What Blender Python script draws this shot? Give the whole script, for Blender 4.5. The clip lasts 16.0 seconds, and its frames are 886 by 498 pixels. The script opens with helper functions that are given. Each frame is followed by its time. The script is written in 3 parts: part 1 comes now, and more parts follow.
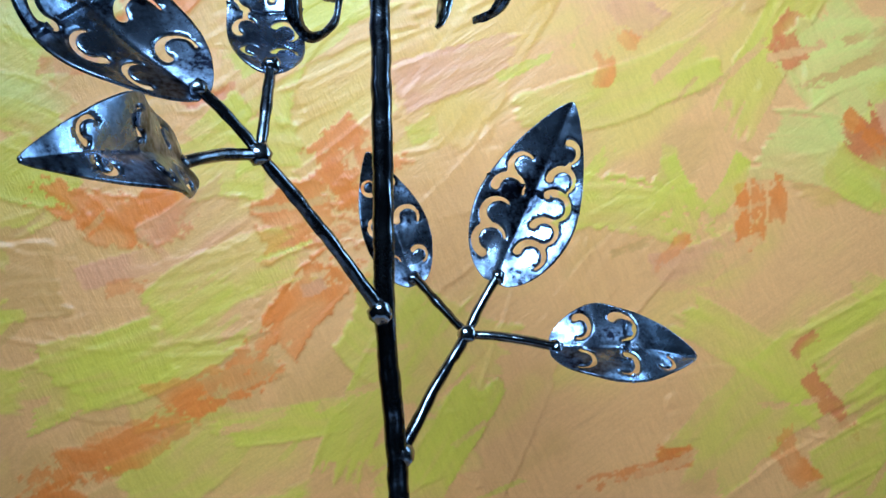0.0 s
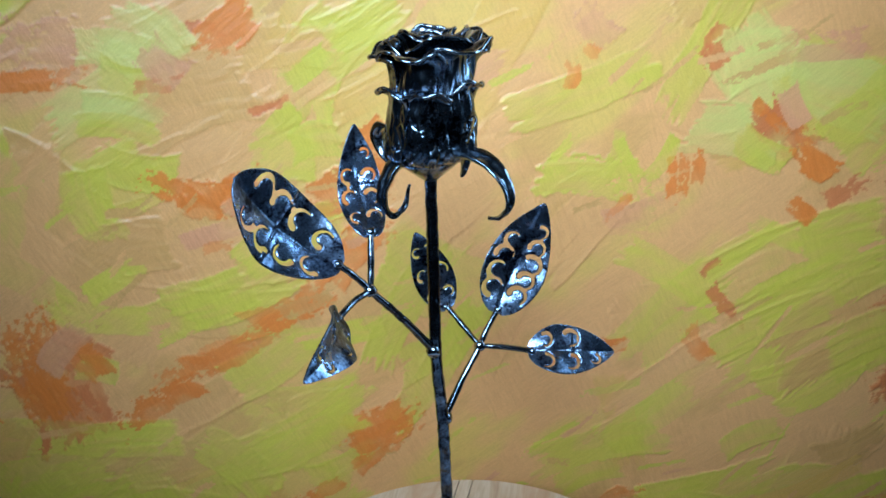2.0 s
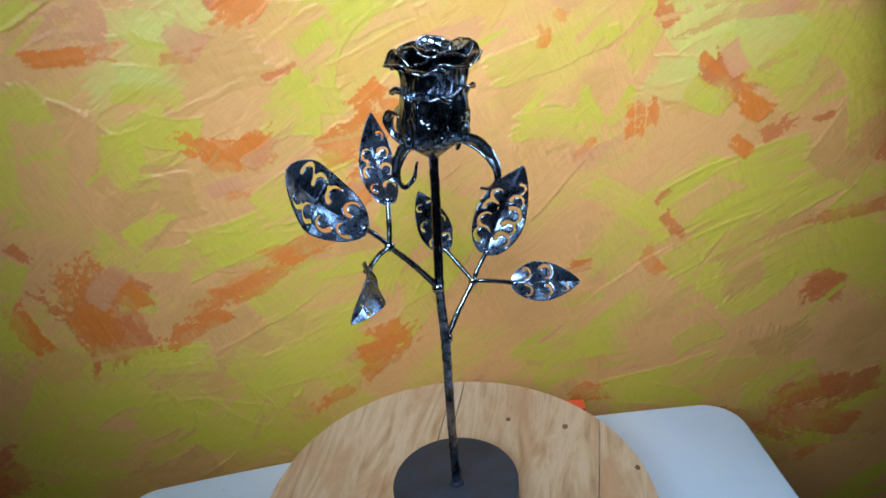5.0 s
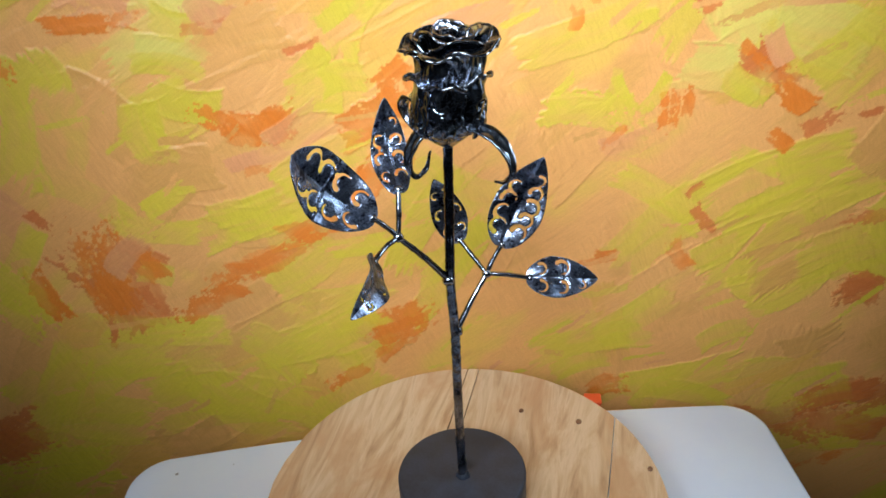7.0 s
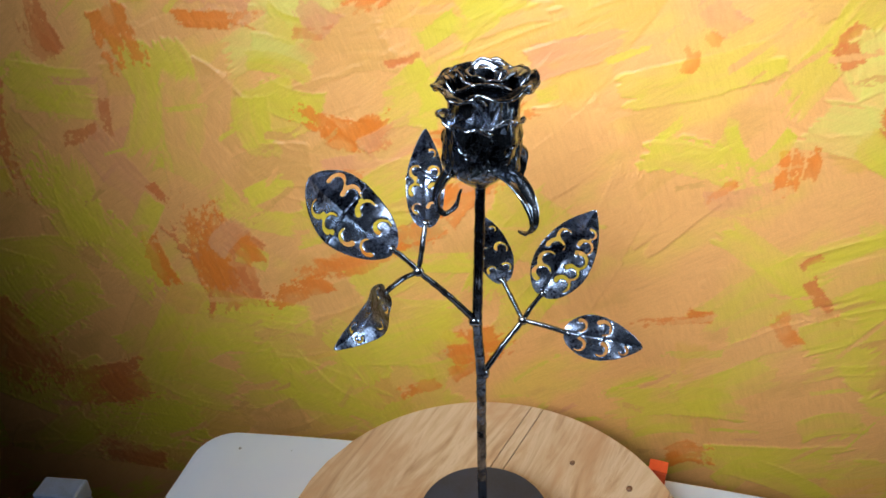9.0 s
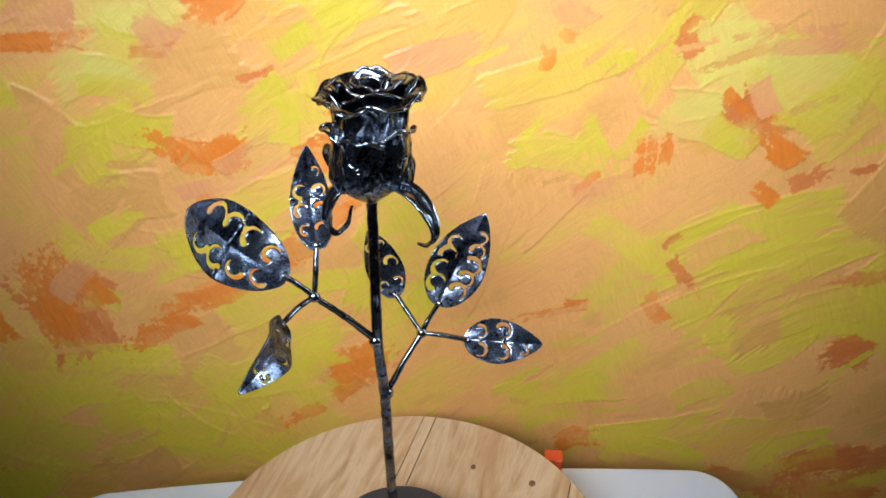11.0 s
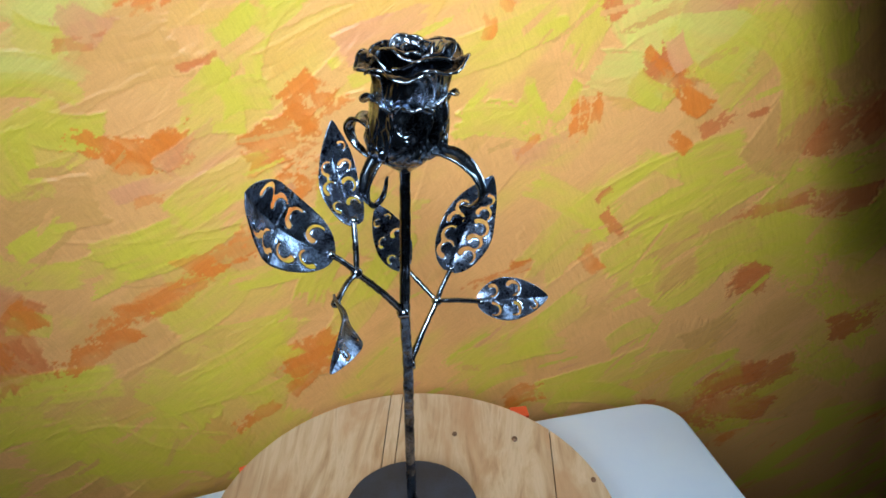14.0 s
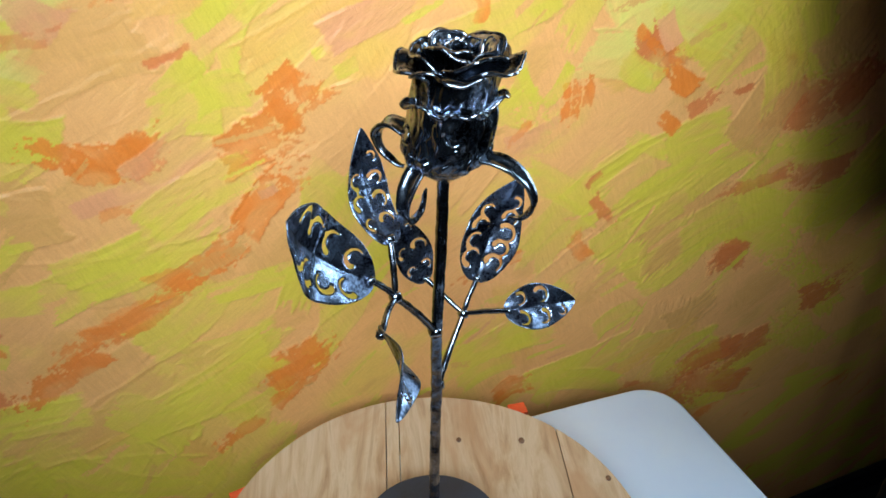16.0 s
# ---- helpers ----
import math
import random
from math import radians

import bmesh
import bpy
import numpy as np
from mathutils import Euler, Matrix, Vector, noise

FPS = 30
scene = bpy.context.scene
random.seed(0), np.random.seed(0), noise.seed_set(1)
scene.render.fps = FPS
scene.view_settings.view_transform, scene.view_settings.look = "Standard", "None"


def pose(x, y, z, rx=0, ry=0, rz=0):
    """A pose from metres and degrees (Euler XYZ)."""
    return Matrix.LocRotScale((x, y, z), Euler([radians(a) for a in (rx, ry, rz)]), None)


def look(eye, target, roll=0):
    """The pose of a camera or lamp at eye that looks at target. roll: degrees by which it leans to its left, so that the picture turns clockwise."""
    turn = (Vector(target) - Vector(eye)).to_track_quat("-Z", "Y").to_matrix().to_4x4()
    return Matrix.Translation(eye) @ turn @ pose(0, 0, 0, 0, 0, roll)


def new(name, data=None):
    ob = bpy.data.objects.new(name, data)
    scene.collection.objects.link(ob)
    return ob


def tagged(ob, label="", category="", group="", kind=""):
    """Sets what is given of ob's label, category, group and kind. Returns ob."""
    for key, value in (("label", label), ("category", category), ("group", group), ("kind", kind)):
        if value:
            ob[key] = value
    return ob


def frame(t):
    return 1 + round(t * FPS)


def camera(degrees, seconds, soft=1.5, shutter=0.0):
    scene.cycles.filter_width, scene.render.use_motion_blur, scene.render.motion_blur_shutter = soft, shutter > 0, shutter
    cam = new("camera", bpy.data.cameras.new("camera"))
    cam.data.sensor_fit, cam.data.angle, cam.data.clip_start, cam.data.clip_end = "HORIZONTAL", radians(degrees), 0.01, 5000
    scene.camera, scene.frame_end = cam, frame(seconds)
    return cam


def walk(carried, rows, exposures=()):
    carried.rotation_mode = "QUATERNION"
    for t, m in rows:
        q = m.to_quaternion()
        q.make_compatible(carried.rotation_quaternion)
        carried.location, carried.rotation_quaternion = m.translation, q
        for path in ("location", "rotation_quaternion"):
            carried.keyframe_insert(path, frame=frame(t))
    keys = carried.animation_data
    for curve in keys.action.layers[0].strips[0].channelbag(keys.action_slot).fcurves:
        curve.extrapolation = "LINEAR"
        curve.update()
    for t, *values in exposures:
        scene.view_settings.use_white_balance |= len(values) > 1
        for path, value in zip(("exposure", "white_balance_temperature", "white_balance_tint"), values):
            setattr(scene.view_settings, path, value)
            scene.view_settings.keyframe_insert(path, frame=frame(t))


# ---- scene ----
cam = camera(60.4, 16.0, soft=1.6)
PATH = [
    (0, (0.0046, -0.6532, 1.1981), (0.0483, 0.3424, 1.1150), -2.96),
    (0.5, (-0.0083, -0.6659, 1.2778), (0.0234, 0.3189, 1.1065), -3.49),
    (1, (-0.0256, -0.7062, 1.3395), (0.0293, 0.2571, 1.0768), -3.54),
    (1.5, (-0.0385, -0.7895, 1.3939), (0.0292, 0.1542, 1.0701), -3.52),
    (2, (-0.0259, -0.8385, 1.4278), (0.0275, 0.0906, 1.0617), -4.07),
    (2.5, (-0.0171, -0.8650, 1.4603), (0.0223, 0.0520, 1.0633), -4.57),
    (3, (-0.0264, -0.8721, 1.4982), (0.0208, 0.0297, 1.0685), -4.60),
    (3.5, (-0.0296, -0.9094, 1.5171), (0.0224, -0.0245, 1.0542), -5.52),
    (4, (-0.0384, -0.9514, 1.5262), (0.0250, -0.0746, 1.0494), -6.03),
    (6.5, (-0.0611, -0.9293, 1.5337), (0.0208, -0.0715, 1.0263), -3.93),
    (7, (-0.0289, -0.9203, 1.5364), (-0.0047, -0.0645, 1.0196), -4.23),
    (7.5, (0.0389, -0.9176, 1.5483), (-0.0912, -0.0657, 1.0411), -3.32),
    (8, (0.0847, -0.8996, 1.5482), (-0.1313, -0.0670, 1.0383), -2.77),
    (10.5, (0.1024, -0.8659, 1.5455), (0.0193, -0.0030, 1.0471), -2.23),
    (11, (0.0519, -0.8562, 1.5437), (0.0518, 0.0063, 1.0376), -2.07),
    (11.5, (0.0009, -0.8439, 1.5404), (0.0899, 0.0145, 1.0352), -3.21),
    (12, (-0.0469, -0.8396, 1.5367), (0.1525, -0.0014, 1.0290), -3.22),
    (12.5, (-0.0564, -0.8482, 1.5401), (0.1619, -0.0146, 1.0327), -3.26),
    (13, (-0.0373, -0.8776, 1.5318), (0.1247, -0.0274, 1.0308), -2.06),
    (13.5, (-0.0721, -0.8911, 1.5419), (0.0826, -0.0356, 1.0478), -1.86),
    (14, (-0.1139, -0.8523, 1.5343), (0.1088, -0.0288, 1.0126), -1.19),
    (14.5, (-0.1443, -0.8193, 1.5408), (0.1357, -0.0219, 1.0062), 0.38),
    (15, (-0.1764, -0.7834, 1.5031), (0.1592, -0.0058, 0.9714), 1.69),
    (15.5, (-0.1847, -0.7660, 1.5127), (0.1518, 0.0074, 0.9754), 0.79),
    (16, (-0.1772, -0.7619, 1.5338), (0.1348, 0.0090, 0.9785), -0.38),
]
EXPOSURES = [(0.0, -0.33, 4050, -8), (4.2, -0.34, 4050, -8), (6.3, -0.06, 5350, 1), (11.0, -0.04, 5350, 1), (12.5, -0.12, 4850, -5), (16.0, -0.13, 4850, -5)]
walk(cam, [(t, look(eye, target, roll)) for t, eye, target, roll in PATH], EXPOSURES)

# ---- world and lamps ----
TABLE_Z = 0.75
BOARD_Z = 0.825
BASE_Z = 0.872
AXIS = Vector((0.0, -0.325, 0.0))


def lamp_area(name, eye, target, sx, sy, power, colour, spread=180):
    light = bpy.data.lights.new(name, 'AREA')
    light.shape, light.size, light.size_y = 'RECTANGLE', sx, sy
    light.energy, light.color, light.spread = power, colour, radians(spread)
    ob = new(name, light)
    ob.matrix_world = look(eye, target)
    return ob


world = bpy.data.worlds.new("world")
scene.world = world
world.use_nodes = True
world.node_tree.nodes["Background"].inputs[0].default_value = (0.9, 0.95, 1.0, 1)
world.node_tree.nodes["Background"].inputs[1].default_value = 0.05
lamp_area("softbox_light", (-0.06, -1.28, 2.12), (0.23, 0.0, 1.38), 0.45, 0.55, 3.55, (1.0, 0.96, 0.92), 53)
lamp_area("softbox_light", (-0.68, -1.20, 2.12), (-0.115, 0.0, 1.15), 0.65, 0.75, 2.6, (0.98, 0.97, 0.96), 50)


# ---- materials ----
class Nodes:
    """Short hand for building a node material."""

    def __init__(self, name, rough=0.5, metal=0.0):
        self.m = bpy.data.materials.new(name)
        self.m.use_nodes = True
        self.t = self.m.node_tree
        self.b = self.t.nodes["Principled BSDF"]
        self.b.inputs["Roughness"].default_value = rough
        self.b.inputs["Metallic"].default_value = metal

    def add(self, kind, **inputs):
        n = self.t.nodes.new(kind)
        for k, v in inputs.items():
            key = k.replace("_", " ")
            if isinstance(v, bpy.types.NodeSocket):
                self.t.links.new(v, n.inputs[key])
            else:
                n.inputs[key].default_value = v
        return n

    def math(self, op, a, b=0.0, c=0.0, clamp=False):
        n = self.t.nodes.new("ShaderNodeMath")
        n.operation, n.use_clamp = op, clamp
        for i, v in enumerate((a, b, c)):
            if isinstance(v, bpy.types.NodeSocket):
                self.t.links.new(v, n.inputs[i])
            else:
                n.inputs[i].default_value = v
        return n.outputs[0]

    def coord(self, which="Object", scale=(1, 1, 1), rot=(0, 0, 0), shift=None):
        c = self.t.nodes.new("ShaderNodeTexCoord").outputs[which]
        n = self.t.nodes.new("ShaderNodeMapping")
        if any(rot):
            n.vector_type = 'TEXTURE'
            scale = tuple(1 / c for c in scale)
        n.inputs["Scale"].default_value = scale
        n.inputs["Rotation"].default_value = rot
        self.t.links.new(c, n.inputs["Vector"])
        if shift is not None:
            self.t.links.new(shift, n.inputs["Location"])
        return n.outputs[0]

    def noise(self, vec, scale, detail=4.0, rough=0.55, distort=0.0):
        return self.add("ShaderNodeTexNoise", Vector=vec, Scale=scale, Detail=detail, Roughness=rough, Distortion=distort).outputs["Fac"]

    def ramp(self, fac, *stops):
        n = self.t.nodes.new("ShaderNodeValToRGB")
        el = n.color_ramp.elements
        while len(el) < len(stops):
            el.new(0.5)
        for e, (p, c) in zip(el, stops):
            e.position, e.color = p, (*c, 1) if len(c) == 3 else c
        self.t.links.new(fac, n.inputs[0])
        return n.outputs[0]

    def mix(self, fac, a, b, blend='MIX'):
        n = self.t.nodes.new("ShaderNodeMix")
        n.data_type, n.blend_type = 'RGBA', blend
        for i, v in ((0, fac), (6, a), (7, b)):
            if isinstance(v, bpy.types.NodeSocket):
                self.t.links.new(v, n.inputs[i])
            else:
                n.inputs[i].default_value = v if i == 0 else (*v, 1)
        return n.outputs[2]

    def set(self, key, v):
        if isinstance(v, bpy.types.NodeSocket):
            self.t.links.new(v, self.b.inputs[key])
        else:
            self.b.inputs[key].default_value = (*v, 1) if isinstance(v, tuple) else v

    def bump(self, height, strength=0.3, dist=0.001):
        n = self.add("ShaderNodeBump", Height=height, Strength=strength, Distance=dist)
        self.t.links.new(n.outputs[0], self.b.inputs["Normal"])


PAINT = {
    "peach": (0.83, 0.40, 0.118), "tan": (0.71, 0.355, 0.085), "gold": (0.78, 0.41, 0.070), "salmon": (0.77, 0.33, 0.13), "yellow": (0.72, 0.54, 0.035),
    "pale": (0.76, 0.61, 0.12), "orange": (0.77, 0.205, 0.014), "red": (0.66, 0.18, 0.04),
}


def wall_material():
    n = Nodes("sponged_wall_paint", 0.42)
    v = n.coord("Object", (1.0, 1.0, 1.0), (0, radians(-28), 0))
    stretched = n.coord("Object", (0.45, 1.0, 1.3), (0, radians(-24), 0))
    big = n.noise(stretched, 7.5, 5, 0.62, 1.2)
    dry = n.noise(n.coord("Object", (0.25, 1, 2.2), (0, radians(-30), 0)), 60, 5, 0.7, 0.4)
    f = n.math('ADD', n.math('MULTIPLY', big, 0.8), n.math('MULTIPLY', dry, 0.12))
    c = n.ramp(f, (0.30, PAINT["tan"]), (0.38, PAINT["peach"]), (0.47, PAINT["peach"]), (0.56, PAINT["yellow"]), (0.70, (0.73, 0.53, 0.07)))
    speck = n.ramp(n.noise(n.coord("Object", (0.6, 1, 1.6), (0, radians(-40), 0)), 13, 6, 0.68, 0.8), (0.60, (0, 0, 0)), (0.66, (0.8, 0.8, 0.8)))
    c = n.mix(speck, c, PAINT["orange"])
    fine = n.noise(v, 220, 3, 0.6)
    c = n.mix(0.2, c, n.ramp(fine, (0.3, (0.62, 0.6, 0.55)), (0.7, (1, 1, 1))), 'MULTIPLY')
    n.set("Base Color", c)
    n.bump(n.math('ADD', dry, n.math('MULTIPLY', big, 1.5)), 0.6, 0.0018)
    return n.m


def coat_material():
    """The painted coat: the strokes' colours, with bristle marks and a fine grain."""
    n = Nodes("brushed_wall_paint", 0.42)
    c = n.t.nodes.new("ShaderNodeAttribute")
    c.attribute_name = "paint"
    c = c.outputs["Color"]
    bristle = n.noise(n.coord("Object", (0.12, 1, 1.0), (0, radians(-32), 0)), 330, 4, 0.62, 0.1)
    cross = n.noise(n.coord("Object", (1.0, 1, 0.16), (0, radians(-20), 0)), 260, 4, 0.62, 0.1)
    where = n.ramp(n.noise(n.coord("Object"), 9, 3, 0.5), (0.47, (0, 0, 0)), (0.53, (1, 1, 1)))
    marks = n.mix(where, bristle, cross)
    grain = n.noise(n.coord("Object"), 480, 3, 0.6)
    c = n.mix(0.22, c, n.ramp(marks, (0.33, (0.66, 0.60, 0.52)), (0.62, (1, 1, 1))), 'MULTIPLY')
    c = n.mix(0.16, c, n.ramp(grain, (0.35, (0.55, 0.52, 0.48)), (0.65, (1, 1, 1))), 'MULTIPLY')
    n.set("Base Color", c)
    n.set("Roughness", n.add("ShaderNodeMapRange", Value=marks, From_Min=0.3, From_Max=0.7, To_Min=0.5, To_Max=0.36).outputs[0])
    n.bump(n.math('ADD', marks, n.math('MULTIPLY', grain, 0.35)), 0.6, 0.0011)
    return n.m


def steel_material(name, dark, light, bias=0.5, matt=0.34, gloss=0.09, grain=55, relief=0.4):
    n = Nodes(name, 0.3, 1.0)
    v = n.coord("Object")
    a = n.noise(v, grain, 4, 0.55, 0.5)
    b = n.noise(v, 420, 3, 0.6)
    f = n.math('ADD', n.math('MULTIPLY', a, 0.75), n.math('MULTIPLY', b, 0.25))
    n.set("Base Color", n.ramp(f, (bias - 0.14, dark), (bias + 0.12, light)))
    n.set("Roughness", n.add("ShaderNodeMapRange", Value=f, From_Min=0.35, From_Max=0.65, To_Min=matt, To_Max=gloss).outputs[0])
    n.bump(n.math('ADD', n.noise(v, 45, 2, 0.5), n.math('MULTIPLY', b, 0.04)), relief, 0.003)
    return n.m


def wood_material():
    n = Nodes("pine_wood", 0.45)
    rnd = n.t.nodes.new("ShaderNodeObjectInfo").outputs["Random"]
    sh = n.t.nodes.new("ShaderNodeCombineXYZ")
    n.t.links.new(n.math('MULTIPLY', rnd, 7.0), sh.inputs[0])
    n.t.links.new(n.math('MULTIPLY', rnd, 3.0), sh.inputs[1])
    v = n.coord("Object", (0.15, 1, 1), (0, 0, 0), sh.outputs[0])
    g = n.noise(v, 24, 6, 0.62, 2.2)
    fine = n.noise(n.coord("Object", (0.05, 1, 1), (0, 0, 0), sh.outputs[0]), 420, 3, 0.6)
    blot = n.noise(n.coord("Object", (0.4, 1, 1), (0, 0, 0), sh.outputs[0]), 16, 4, 0.6, 0.8)
    c = n.ramp(g, (0.30, (0.40, 0.235, 0.115)), (0.43, (0.56, 0.375, 0.21)), (0.56, (0.66, 0.48, 0.30)), (0.70, (0.50, 0.33, 0.18)))
    c = n.mix(n.ramp(blot, (0.46, (0, 0, 0)), (0.66, (0.75, 0.75, 0.75))), c, (0.50, 0.28, 0.13))
    c = n.mix(0.22, c, n.ramp(fine, (0.3, (0.72, 0.68, 0.63)), (0.65, (1, 1, 1))), 'MULTIPLY')
    c = n.mix(1.0, c, n.ramp(rnd, (0.0, (0.84, 0.82, 0.80)), (1.0, (1.0, 1.0, 1.0))), 'MULTIPLY')
    n.set("Base Color", c)
    n.set("Roughness", n.add("ShaderNodeMapRange", Value=fine, From_Min=0.3, From_Max=0.7, To_Min=0.36, To_Max=0.55).outputs[0])
    n.bump(n.math('ADD', fine, g), 0.2, 0.0006)
    return n.m


def plain(name, base, rough=0.5, metal=0.0, scale=60, amount=0.2, bump=0.1):
    n = Nodes(name, rough, metal)
    v = n.coord("Object")
    f = n.math('ADD', n.math('MULTIPLY', n.noise(v, scale, 5, 0.6), 0.6), n.math('MULTIPLY', n.noise(v, scale * 9, 3, 0.6), 0.4))
    lo = tuple(c * (1 - amount) for c in base)
    hi = tuple(min(1.0, c * (1 + amount)) for c in base)
    n.set("Base Color", n.ramp(f, (0.35, lo), (0.65, hi)))
    n.set("Roughness", n.add("ShaderNodeMapRange", Value=f, From_Min=0.35, From_Max=0.65, To_Min=max(0.05, rough - 0.1), To_Max=rough + 0.1).outputs[0])
    n.bump(f, bump, 0.001)
    return n.m


def table_material():
    n = Nodes("white_moulded_plastic", 0.42)
    v = n.coord("Object")
    f = n.noise(v, 14, 4, 0.6)
    c = n.ramp(f, (0.3, (0.74, 0.81, 1.0)), (0.7, (0.78, 0.85, 1.0)))
    spots = n.add("ShaderNodeTexVoronoi", Vector=v, Scale=26.0, Randomness=1.0)
    keep = n.noise(v, 9, 2, 0.5)
    m = n.math('MULTIPLY', n.math('LESS_THAN', spots.outputs["Distance"], 0.075), n.math('GREATER_THAN', keep, 0.54))
    c = n.mix(n.math('MULTIPLY', m, 0.7), c, (0.1, 0.1, 0.12))
    n.set("Base Color", c)
    n.bump(n.noise(v, 700, 3, 0.5), 0.12, 0.0005)
    return n.m


def emissive(name, colour, strength):
    n = Nodes(name, 0.5)
    n.set("Base Color", (0.8, 0.8, 0.8))
    n.set("Emission Color", colour)
    n.set("Emission Strength", strength)
    return n.m


M_WALL = wall_material()
M_TABLE = table_material()
M_WOOD = wood_material()
M_BASE = plain("matt_black_iron", (0.026, 0.030, 0.046), 0.6, 0.0, 40, 0.45, 0.25)
M_STEEL = steel_material("forged_steel", (0.006, 0.006, 0.008), (0.52, 0.56, 0.66), 0.545, 0.34, 0.12, 42, 0.5)
M_LEAF = steel_material("blued_leaf_steel", (0.010, 0.010, 0.018), (0.50, 0.56, 0.76), 0.55, 0.40, 0.20, 34, 0.6)
M_ROD = steel_material("burnished_rod_steel", (0.016, 0.016, 0.020), (0.32, 0.33, 0.38), 0.54)
M_WELD = steel_material("weld_steel", (0.06, 0.06, 0.075), (0.44, 0.45, 0.50), 0.50)
M_GREY = plain("grey_metal_paint", (0.42, 0.50, 0.72), 0.4, 0.3, 50, 0.15)
M_BLACK = plain("black_plastic", (0.02, 0.02, 0.022), 0.5)
M_ORANGE = plain("orange_plastic", (0.80, 0.10, 0.02), 0.4, 0.0, 50, 0.1)
# the shadow on the floor is put into this almost black base colour
M_FLOOR = plain("shadow_black_floor", (0.03, 0.028, 0.026), 0.6, 0.0, 8, 0.4)
# almost black, so that the added room gives little bounce light
M_ROOM = plain("low_bounce_room_black", (0.05, 0.054, 0.065), 0.7, 0.0, 10, 0.15)
M_KNOT = plain("dark_knot", (0.20, 0.10, 0.05), 0.5, 0.0, 300, 0.5)
M_GLOW = emissive("lit_diffuser_cloth", (0.93, 0.98, 1.0), 7.0)


# ---- mesh helpers ----
def part(name, bm, material, parent=None, label="", smooth=True):
    me = bpy.data.meshes.new(name)
    bm.normal_update()
    bm.to_mesh(me)
    bm.free()
    for p in me.polygons:
        p.use_smooth = smooth
    me.materials.append(material)
    ob = new(name, me)
    if parent is not None:
        ob.parent = parent
    if label:
        tagged(ob, label)
    return ob


def empty(name, place, label, category, group="", turn=0.0):
    ob = new(name)
    ob.matrix_world = pose(*place, 0, 0, turn)
    return tagged(ob, label, category, group)


def box_bm(x0, x1, y0, y1, z0, z1, bevel=0.0):
    bm = bmesh.new()
    bmesh.ops.create_cube(bm, size=1)
    for v in bm.verts:
        v.co = Vector(((x0 + x1) / 2 + v.co.x * (x1 - x0), (y0 + y1) / 2 + v.co.y * (y1 - y0), (z0 + z1) / 2 + v.co.z * (z1 - z0)))
    if bevel:
        bmesh.ops.bevel(bm, geom=bm.edges[:], offset=bevel, segments=2, affect='EDGES', profile=0.5)
    return bm


def slab_bm(outline, z0, z1, bevel=0.0):
    """An outline, drawn anticlockwise, raised to a slab with a rounded top edge."""
    bm = bmesh.new()
    steps = [(0.0, z0)] + ([(0.0, z1 - bevel), (bevel * 0.3, z1 - bevel * 0.3), (bevel, z1)] if bevel else [(0.0, z1)])
    c = Vector((sum(p[0] for p in outline) / len(outline), sum(p[1] for p in outline) / len(outline)))
    rings = []
    for inset, z in steps:
        ring = []
        for x, y in outline:
            d = Vector((x, y)) - c
            k = 1 - inset / max(d.length, 1e-6)
            ring.append(bm.verts.new((c.x + d.x * k, c.y + d.y * k, z)))
        rings.append(ring)
    m = len(outline)
    for a, b in zip(rings, rings[1:]):
        for i in range(m):
            bm.faces.new((a[i], a[(i + 1) % m], b[(i + 1) % m], b[i]))
    bm.faces.new(rings[0][::-1])
    bm.faces.new(rings[-1])
    return bm


def tube_bm(points, radii, n=10, rough=0.0, seed=0):
    """A round bar along a line of points, with hammered unevenness."""
    pts = [Vector(p) for p in points]
    bm = bmesh.new()
    rings = []
    side = None
    for i, p in enumerate(pts):
        d = (pts[min(i + 1, len(pts) - 1)] - pts[max(i - 1, 0)]).normalized()
        if side is None:
            side = d.orthogonal().normalized()
        side = (side - d * side.dot(d)).normalized()
        up = d.cross(side)
        ring = []
        for k in range(n):
            a = 2 * math.pi * k / n
            w = d * 0 + side * math.cos(a) + up * math.sin(a)
            r = radii[i] * (1 + rough * noise.noise((p + w * radii[i]) * 160 + Vector((seed, 0, 0))))
            ring.append(bm.verts.new(p + w * r))
        rings.append(ring)
    for a, b in zip(rings, rings[1:]):
        for k in range(n):
            bm.faces.new((a[k], a[(k + 1) % n], b[(k + 1) % n], b[k]))
    bm.faces.new(rings[0][::-1])
    bm.faces.new(rings[-1])
    return bm


def curve_points(points, n=20):
    """A smooth line through the points (Catmull-Rom)."""
    p = [Vector(q) for q in points]
    p = [p[0] * 2 - p[1]] + p + [p[-1] * 2 - p[-2]]
    out = []
    for i in range(1, len(p) - 2):
        for k in range(n):
            t = k / n
            a, b, c, d = p[i - 1], p[i], p[i + 1], p[i + 2]
            out.append(0.5 * ((2 * b) + (c - a) * t + (2 * a - 5 * b + 4 * c - d) * t * t + (3 * b - a - 3 * c + d) * t ** 3))
    out.append(p[-2])
    return out


def blob_bm(centre, r, seed=0):
    bm = bmesh.new()
    bmesh.ops.create_icosphere(bm, subdivisions=2, radius=1)
    for v in bm.verts:
        d = v.co.normalized()
        v.co = Vector(centre) + d * r * (1 + 0.35 * noise.noise(d * 1.7 + Vector((seed, seed, 0))))
    return bm


